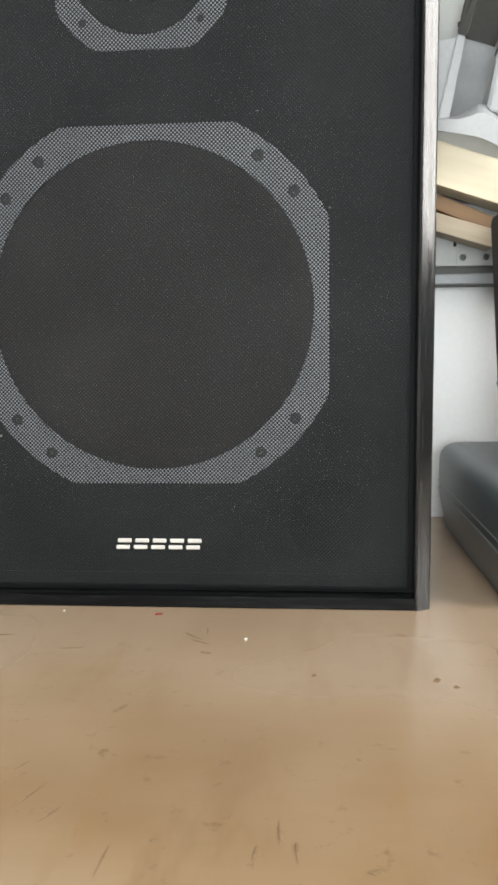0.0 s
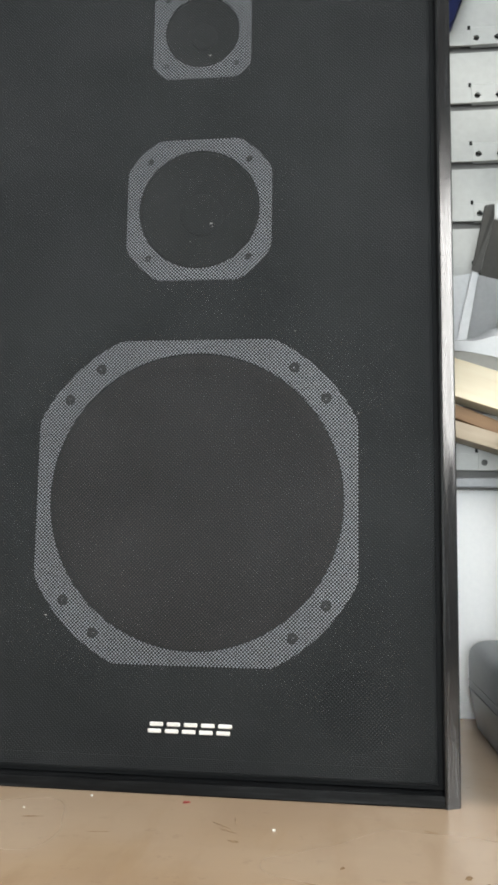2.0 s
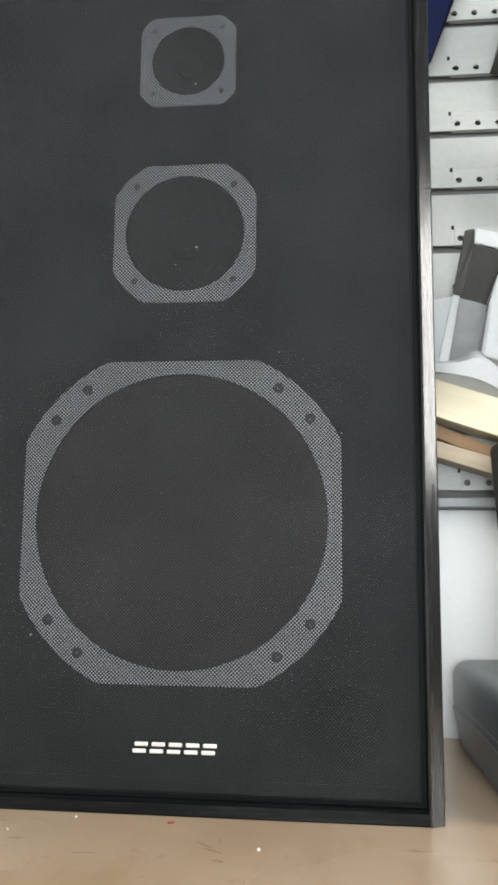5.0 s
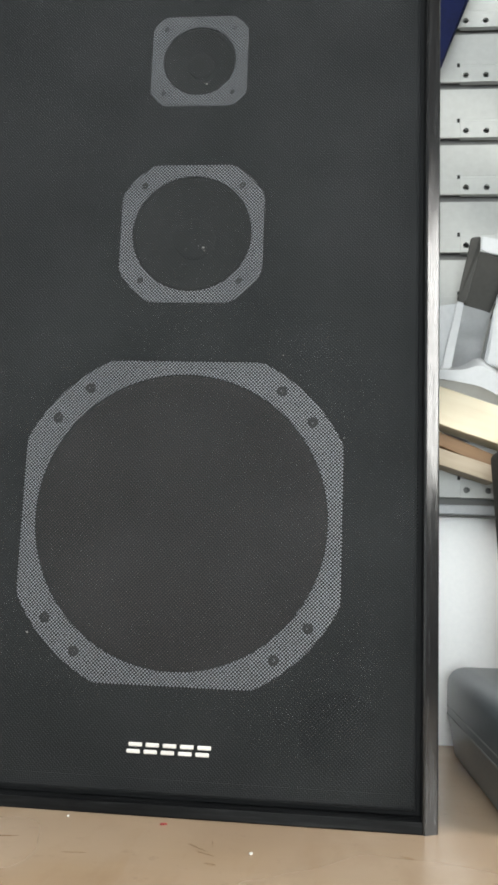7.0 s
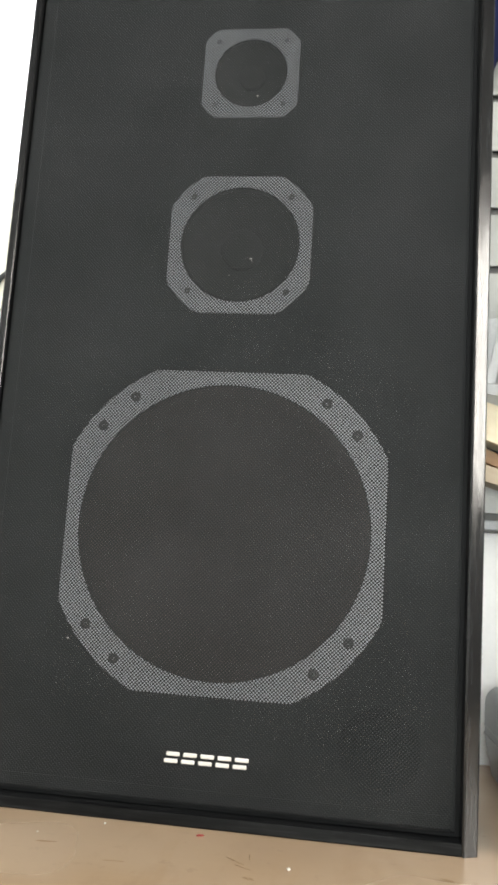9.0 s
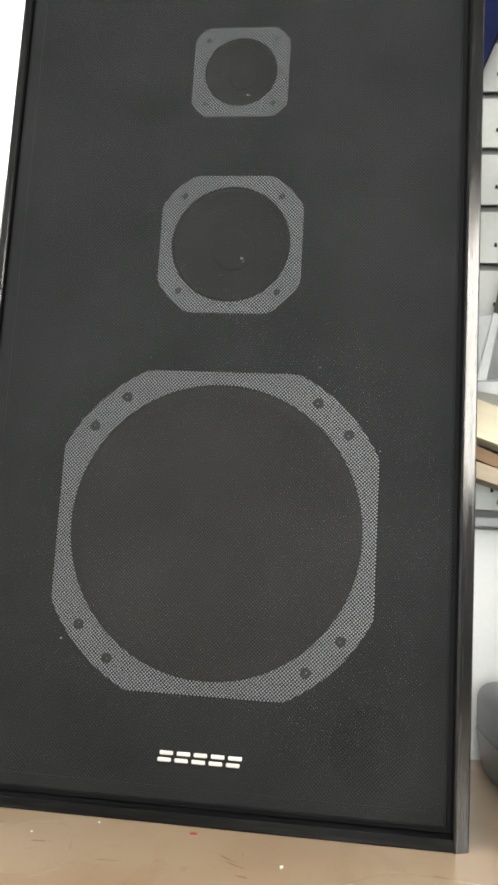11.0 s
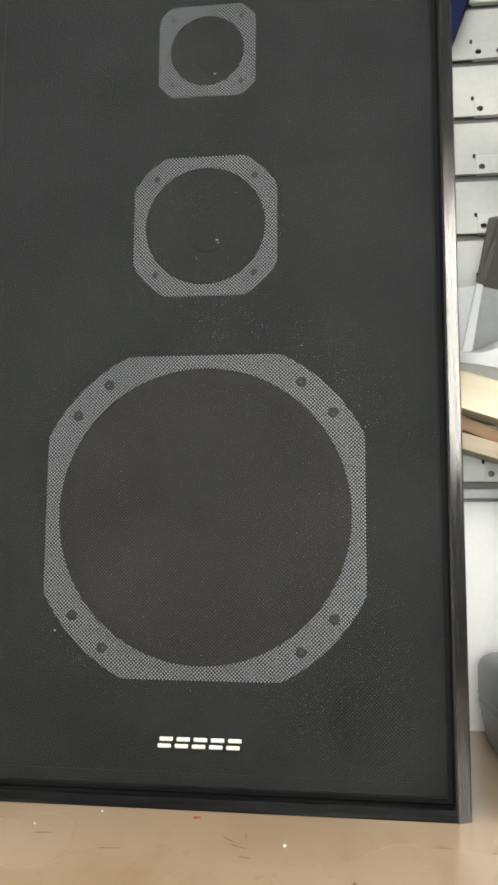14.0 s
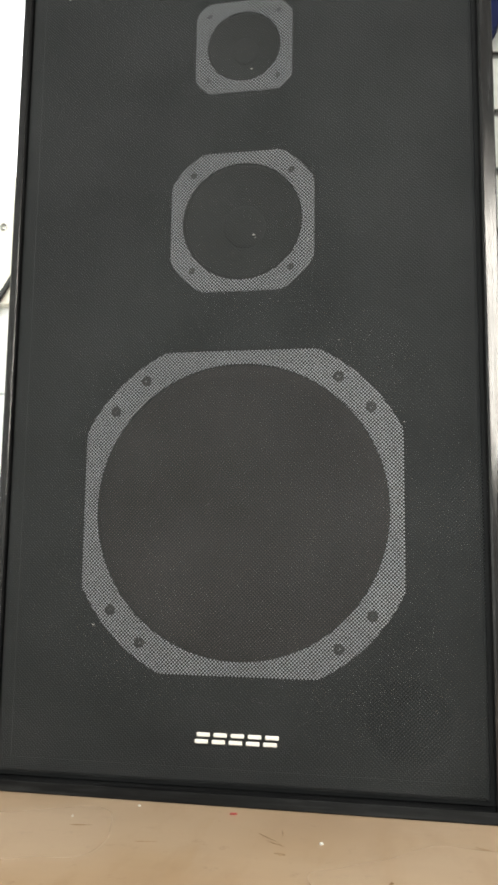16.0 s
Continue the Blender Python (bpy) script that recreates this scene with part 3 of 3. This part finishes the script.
# ---- grey plastic bins hung on the panel ----


def sheet(profile, x0, x1, th, bm=None):
    """A bent sheet: a profile of (y, z) drawn out along x."""
    bm = bm or bmesh.new()
    rows = []
    for y, z in profile:
        rows.append([bm.verts.new((x, y + d, z)) for x, d in ((x0, 0), (x1, 0), (x1, th), (x0, th))])
    for a, b in zip(rows, rows[1:]):
        for i in range(4):
            j = (i + 1) % 4
            bm.faces.new((a[i], a[j], b[j], b[i]))
    bm.faces.new(rows[0]), bm.faces.new(rows[-1][::-1])
    return bm


def plate(corners, th, bm=None, bevel=0.0):
    """A moulded wall: a face through the corners, given thickness away from the room."""
    bm = bm or bmesh.new()
    c = [Vector(p) for p in corners]
    n = (c[1] - c[0]).cross(c[-1] - c[0]).normalized()
    n = n if n.y > 0 else -n
    a = [bm.verts.new(p) for p in c]
    b = [bm.verts.new(p + n * th) for p in c]
    bm.faces.new(a), bm.faces.new(b[::-1])
    for i in range(len(c)):
        j = (i + 1) % len(c)
        bm.faces.new((a[i], a[j], b[j], b[i]))
    if bevel:
        bmesh.ops.bevel(bm, geom=bm.edges[:], offset=bevel, segments=2, affect="EDGES")
    return bm


def tilted_bin(m):
    """A moulded bin lying tilted: a hollow with its shade put into dark grey, a scooped chute, a broad end wall and a
    flared lip.
    """
    ob = thing("storage_bin", "light grey moulded plastic bin tilted on the planks", "storage bin", m, group="bins on the panel")
    # flap faces down; its shade is put into the dark grey colour
    part("flap", plate([(0.033, -0.010, 0.122), (0.0615, -0.010, 0.113), (0.0470, 0.020, 0.073), (0.0245, 0.020, 0.081)], 0.002), M_DARKGREY, ob, "inner wall coloured dark grey for its shade")
    part("flap_edge", plate([(0.025, -0.013, 0.134), (0.0335, -0.013, 0.1355), (0.0335, -0.011, 0.124), (0.0240, 0.014, 0.081), (0.0165, 0.014, 0.083)], 0.003, None, 0.0008), M_DARKGREY, ob, "flap edge coloured dark grey for its shade")
    # scooped chute under the hollow, drawn between its two side lines
    bm = bmesh.new()
    rows = []
    for k in range(9):
        u = k / 8
        sag = 0.012 * math.sin(math.pi * u * 0.9)
        rows.append([bm.verts.new(p) for p in ((0.0235 - 0.0155 * u, 0.0195 - 0.0205 * u + sag, 0.081 - 0.070 * u), (0.0490 - 0.0150 * u, 0.0195 - 0.0205 * u + sag, 0.0735 - 0.0565 * u))])
    for p, q in zip(rows, rows[1:]):
        bm.faces.new((p[0], p[1], q[1], q[0]))
    bmesh.ops.solidify(bm, geom=bm.faces[:], thickness=0.0016)
    part("chute", bm, M_GREY, ob, "", True)
    part("guide_rib", plate([(0.0165, 0.012, 0.0825), (0.0225, 0.012, 0.0800), (0.0078, -0.004, 0.0115), (-0.001, -0.004, 0.013)], 0.0025, None, 0.0006), M_GREY, ob)
    part("guide_rib", plate([(-0.004, 0.020, 0.080), (0.0195, 0.020, 0.083), (0.0040, 0.004, 0.0130), (-0.022, 0.004, 0.015)], 0.002, None, 0.0005), M_GREY, ob)
    part("top_rim", plate([(0.034, -0.015, 0.1352), (0.062, -0.016, 0.1285), (0.061, -0.013, 0.1140), (0.0335, -0.012, 0.1225)], 0.003, None, 0.0009), M_GREY, ob, "", True)
    wall = [(0.061, -0.016, 0.129), (0.098, -0.018, 0.1215), (0.0985, -0.019, 0.112), (0.0900, -0.021, 0.052), (0.0835, -0.023, 0.020), (0.077, -0.024, 0.003), (0.036, -0.019, 0.0145), (0.0460, -0.014, 0.066), (0.061, -0.013, 0.1130)]
    part("end_wall", plate(wall, 0.004, None, 0.0012), M_GREY, ob, "", True)
    step = [(0.0600, -0.0168, 0.0995), (0.0700, -0.0173, 0.097), (0.0605, -0.0212, 0.022), (0.0500, -0.0205, 0.025)]
    part("step", plate(step, 0.0012, None, 0.0003), M_GREY, ob)
    part("side_wall", plate([(0.0612, -0.012, 0.1125), (0.0625, 0.020, 0.104), (0.0490, 0.030, 0.060), (0.0345, 0.012, 0.0100), (0.0365, -0.014, 0.0145), (0.0462, -0.0125, 0.066)], 0.0016), M_GREY, ob)
    # flared front lip: bowed in plan, turning under along its lower edge
    bm = bmesh.new()
    grid = []
    for c in range(17):
        u = c / 16
        x = -0.030 + 0.101 * u
        top = 0.0125 + 0.010 * math.exp(-((x - 0.031) / 0.012) ** 2) - 0.012 * max(0.0, (x - 0.040) / 0.031) ** 1.2
        low = 0.0005 - 0.0065 * max(0.0, min(1.0, (x + 0.002) / 0.032)) - 0.0195 * max(0.0, (x - 0.030) / 0.040) ** 1.1
        out = -0.016 - 0.010 * math.sin(math.pi * min(1.0, max(0.0, (x + 0.03) / 0.101)))
        low = min(low, top - 0.003)
        mid = 0.62 * top + 0.38 * low
        grid.append([bm.verts.new(p) for p in ((x, 0.002, top), (x, 0.5 * out, top - 0.0006), (x, out, mid), (x - 0.001, out + 0.003, low), (x - 0.001, out + 0.006, low + 0.0006), (x, out + 0.003, mid), (x, 0.5 * out + 0.003, top - 0.003))])
    for p, q in zip(grid, grid[1:]):
        for k in range(7):
            bm.faces.new((p[k], p[(k + 1) % 7], q[(k + 1) % 7], q[k]))
    bm.faces.new(grid[0]), bm.faces.new(grid[-1][::-1])
    part("front_lip", bm, M_GREY, ob, "", True)
    part("hook", slab(0.030, 0.056, 0.020, 0.0405, 0.082, 0.092, 0.001), M_GREY, ob)
    return ob


def wall_holder(m, label, width, height, lean):
    """A holder in dark grey that carries its underside shade: a slanted front with thick rounded side rails and a floor
    plate.
    """
    ob = thing("tool_holder", label, "tool holder", m, group="holders on the panel")
    prof = [(0.0, 0.0), (-0.030 - lean, height)]
    part("front", sheet(prof, 0.007, width, 0.003), M_DARKGREY, ob)
    for rx in (0.0, width):
        part("side_rail", sheet([(-0.004, -0.003), (-0.034 - lean, height)], rx, rx + 0.0072, 0.010), M_DARKGREY, ob)
    part("floor_plate", slab(0.0, width + 0.007, -0.004, 0.030, -0.0062, -0.0032, 0.001), M_DARKGREY, ob)
    part("side_plate", slab(0.001, 0.0035, 0.004, 0.0305, -0.0032, height * 0.75, 0.0006), M_DARKGREY, ob)
    return ob


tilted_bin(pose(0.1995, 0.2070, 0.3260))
wall_holder(pose(0.263, 0.216, 0.652, 0, 14, 0), "slanted plastic tool holder on the panel, dark grey for its shaded underside", 0.090, 0.085, 0.006)
wall_holder(pose(0.284, 0.216, 0.513, 0, 22, 0), "plastic tool holder tilted on the panel, dark grey for its shaded underside", 0.060, 0.062, 0.0)

# ---- planks ----


def plank(name, label, m, length, depth, height, material, parent_cat):
    ob = part(name, slab(0, length, 0, depth, -height, 0, 0.0008), material)
    ob.matrix_world = m
    return tagged(ob, label, parent_cat)


plank("wooden_plank", "pale planed pine plank leaning at a slant", pose(0.150, 0.214, 0.3425, 0, 18.6, 0), 0.42, 0.033, 0.0335, M_PLANK, "plank")
# batten and slip coloured darker, holding the shade under the pine plank
plank("wooden_batten", "aged brown wooden batten under the pine plank, darkened for shade", pose(0.150, 0.212, 0.2835, 0, 17.5, 0), 0.106, 0.030, 0.0145, M_BATTEN, "plank")
plank("wooden_slip", "thin brown wooden slip between the planks, darkened for shade", pose(0.150, 0.222, 0.3055, 0, 22.5, 0), 0.13, 0.024, 0.012, M_SLIP_SHADED, "plank")

# ---- cases beside the loudspeaker ----
case = thing("hard_case", "blue-grey moulded plastic hard case lying on the bench", "case", pose(0.2185, 0, 0, 0, 0, 1.4))


def case_shell(x0, x1, y0, y1, z0, z1, corner, top=0.0, foot=0.0):
    """A shell with rounded upright corners, a rounded top and sides drawn in towards the foot."""
    bm = bmesh.new()
    levels = [(z0, foot), (z1, 0.0)]
    if top:
        levels = [(z0, foot), (z1 - top, 0.0)] + [(z1 - top + top * math.sin(a), top * (1 - math.cos(a))) for a in [k * math.pi / 12 for k in range(1, 7)]]
    rows = []
    for z, inset in levels:
        ring = []
        r = max(0.001, corner - inset * 0.5)
        for cx, cy, a0 in ((x1 - r - inset, y1 - r - inset, 0), (x0 + r + inset, y1 - r - inset, 90), (x0 + r + inset, y0 + r + inset, 180), (x1 - r - inset, y0 + r + inset, 270)):
            for k in range(7):
                a = radians(a0 + 15 * k)
                ring.append(bm.verts.new((cx + r * math.cos(a), cy + r * math.sin(a), z)))
        rows.append(ring)
    for a, b in zip(rows, rows[1:]):
        for k in range(len(a)):
            j = (k + 1) % len(a)
            bm.faces.new((a[k], a[j], b[j], b[k]))
    bm.faces.new(rows[0][::-1]), bm.faces.new(rows[-1])
    return bm


part("base", case_shell(-0.005, 0.24, 0.000, 0.238, 0.0006, 0.0338, 0.012, 0.0, 0.006), M_CASE, case, "", True)
part("rim", case_shell(-0.0046, 0.2396, 0.0004, 0.2376, 0.0339, 0.0408, 0.012), M_CASE, case, "", True)
part("lid", case_shell(-0.005, 0.24, 0.000, 0.238, 0.0409, 0.0750, 0.013, 0.015), M_CASE, case, "", True)
for z in (0.0333, 0.0403):
    part("seam", case_shell(-0.0054, 0.2404, -0.0004, 0.2384, z, z + 0.0012, 0.0122), M_SEAM, case, "paler seam line between lid and base")

up = thing("equipment_case", "speckled grey upright equipment case with a black latch", "case", pose(0.2470, 0.056, 0.0752, 0, 0, 0))
bm = slab(0, 0.14, 0, 0.118, 0, 0.1840, 0.0)
for v in bm.verts:
    if v.co.z > 0.1:
        v.co.x += -0.0125
ed = [e for e in bm.edges if all(v.co.z > 0.1 for v in e.verts) or all(v.co.y < 0.01 for v in e.verts) or all(v.co.x < 0.001 for v in e.verts)]
bmesh.ops.bevel(bm, geom=ed, offset=0.008, segments=4, affect="EDGES", profile=0.5)
part("body", bm, M_UPRIGHT, up, "", True)
for k in range(16):
    part("ridge", slab(0.014, 0.128, -0.0010, 0.0015, 0.010 + 0.0035 * k, 0.0117 + 0.0035 * k, 0.0004, 1), M_UPRIGHT, up)
latch = part("latch", slab(-0.0075, 0.0005, 0.030, 0.056, 0.047, 0.069, 0.0012), M_LATCH, up, "black butterfly latch with a chrome knob")
for dy, zc, hh in ((0.034, 0.0730, 0.0135), (0.038, 0.0470, 0.0140)):
    loop = [(-0.012 + 0.0048 * math.sin(a), dy + 0.006 * math.sin(a), zc + hh * math.cos(a)) for a in [2 * math.pi * k / 20 for k in range(20)]]
    part("wire_loop", tube(loop, 0.0013, 8, None, True), M_LATCH, latch, "", True)
kn = lathe([(0.0, -0.004), (0.003, -0.0036), (0.0042, -0.002), (0.0042, 0.006), (0.003, 0.0075), (0, 0.008)], 20)
kn.transform(Matrix.Translation((-0.010, 0.028, 0.0595)))
part("knob", kn, M_LATCH, latch, "", True)
kn = lathe([(0.0, -0.004), (0.003, -0.0036), (0.0042, -0.002), (0.0042, 0.008), (0.003, 0.0095), (0, 0.010)], 20)
kn.transform(Matrix.Translation((-0.010, 0.058, 0.0570)))
part("pivot", kn, M_LATCH, latch, "", True)

# ---- blue sheet behind the loudspeaker ----
bm = extrude_outline([(0.10, 0.664), (0.197, 0.648), (0.2035, 0.661), (0.262, 0.815), (0.262, 0.85), (0.10, 0.85)], 0.226, 0.2435)
bmesh.ops.bevel(bm, geom=bm.edges[:], offset=0.004, segments=3, affect="EDGES")
tagged(part("blue_crate_lid", bm, M_BLUE, None, "", True), "dark navy blue plastic lid hung on the panel", "lid")

# ---- left of the loudspeaker: trunking, boards and cables ----
tr = thing("window_board", "cream painted board with a screw under the window", "board", pose(0, 0, 0))
part("board", slab(-1.15, -0.13, BACK - 0.016, BACK - 0.0005, 0.414, 0.555, 0.002), M_CREAM, tr)
s = lathe([(0.0042, 0.0), (0.0042, -0.0006), (0.0032, -0.0014), (0.0016, -0.0014), (0.0012, 0.0004), (0, 0.0006)], 20)
s.transform(Matrix.Translation((-0.3070, BACK - 0.016, 0.499)))
part("screw", s, M_BOLT, tr, "", True)
for z0, z1 in ((0.3195, 0.4035), (0.2145, 0.3165), (0.110, 0.2115), (0.002, 0.107)):
    tagged(part("wall_board", slab(-1.15, -0.13, BACK - 0.010, BACK - 0.0005, z0, z1, 0.0015), M_WALL), "white painted horizontal wall board", "board", group="wall boards")
for pts in ([(-0.34, 0.2435, 0.362), (-0.318, 0.243, 0.398), (-0.307, 0.243, 0.416), (-0.290, 0.243, 0.444), (-0.262, 0.244, 0.470), (-0.24, 0.2435, 0.482)], [(-0.33, 0.2495, 0.165), (-0.312, 0.249, 0.197), (-0.297, 0.2485, 0.225), (-0.284, 0.2485, 0.246), (-0.262, 0.249, 0.270), (-0.24, 0.2495, 0.281)]):
    tagged(part("cable", tube(pts, 0.0028, 10), M_CABLE, None, "", True), "thin black cable hanging along the wall", "cable", group="cables on the wall")

# ---- specks and scuffs on the bench ----


def flake(name, x, y, sx, sy, turn, material, label, cat, height=0.0012, seed=0):
    rng = random.Random(seed)
    pts = []
    for k in range(15):
        a = 2 * math.pi * k / 15
        r = 0.35 + 0.65 * rng.random()
        pts.append((sx * r * math.cos(a), sy * r * math.sin(a)))
    bm = bmesh.new()
    lo = [bm.verts.new((px, py, 0.0002)) for px, py in pts]
    hi = [bm.verts.new((px * 0.7, py * 0.7, height)) for px, py in pts]
    bm.faces.new(lo[::-1]), bm.faces.new(hi)
    for k in range(15):
        j = (k + 1) % 15
        bm.faces.new((lo[k], lo[j], hi[j], hi[k]))
    ob = part(name, bm, material)
    ob.matrix_world = pose(x, y, 0, 0, 0, turn)
    return tagged(ob, label, cat)


flake("paint_chip", 0.0610, -0.0520, 0.0014, 0.0018, 10, M_CHALK, "small white paint chip on the bench", "chip", 0.0012, 1)
flake("paint_chip", 0.0035, -0.0125, 0.0030, 0.0018, 15, M_RED, "small red paint chip on the bench", "chip", 0.0010, 2)
flake("paint_chip", -0.0570, -0.0090, 0.0010, 0.0012, 0, M_CHALK, "tiny white paint chip by the loudspeaker", "chip", 0.0009, 3)
flake("paint_chip", -0.0900, -0.0365, 0.0009, 0.0012, 40, M_CHALK, "tiny white paint chip on the bench", "chip", 0.0008, 4)

for x, y, sx, sy, turn, seed in ((0.010, -0.139, 0.0022, 0.010, -25, 11), (0.013, -0.178, 0.0035, 0.0070, 20, 12), (-0.008, -0.212, 0.0011, 0.016, -22, 13), (0.004, -0.222, 0.0014, 0.009, -28, 14), (0.041, -0.071, 0.0050, 0.0030, -30, 15),
                                (0.030, -0.047, 0.0008, 0.014, 48, 16), (0.038, -0.040, 0.0008, 0.009, 8, 17), (0.160, -0.100, 0.0030, 0.0050, -30, 18), (0.099, -0.098, 0.0018, 0.0040, -20, 19), (0.119, -0.247, 0.0032, 0.0022, 20, 20),
                                (0.168, -0.108, 0.0025, 0.0035, -50, 21), (0.088, -0.228, 0.0012, 0.010, 8, 22), (0.080, -0.240, 0.0010, 0.008, -5, 23), (0.094, -0.238, 0.0009, 0.009, 4, 29), (0.030, -0.245, 0.0008, 0.012, -3, 30), (-0.018, -0.190, 0.0008, 0.007, -30, 31), (0.036, -0.056, 0.0010, 0.009, 62, 32), (-0.035, -0.068, 0.010, 0.0009, 8, 24), (0.148, -0.040, 0.0060, 0.0020, -25, 25), (-0.080, -0.050, 0.0100, 0.0012, 10, 26), (0.045, -0.235, 0.0020, 0.0020, 0, 27), (0.118, -0.178, 0.0018, 0.0026, 30, 28)):
    scuff = flake("scuff", x, y, sx * 0.85, sy * 0.85, turn, M_SCUFF, "", "", 0.00032, seed)
    scuff.parent = bench
    scuff.matrix_parent_inverse = pose(0, 0, -FLOOR_Z)
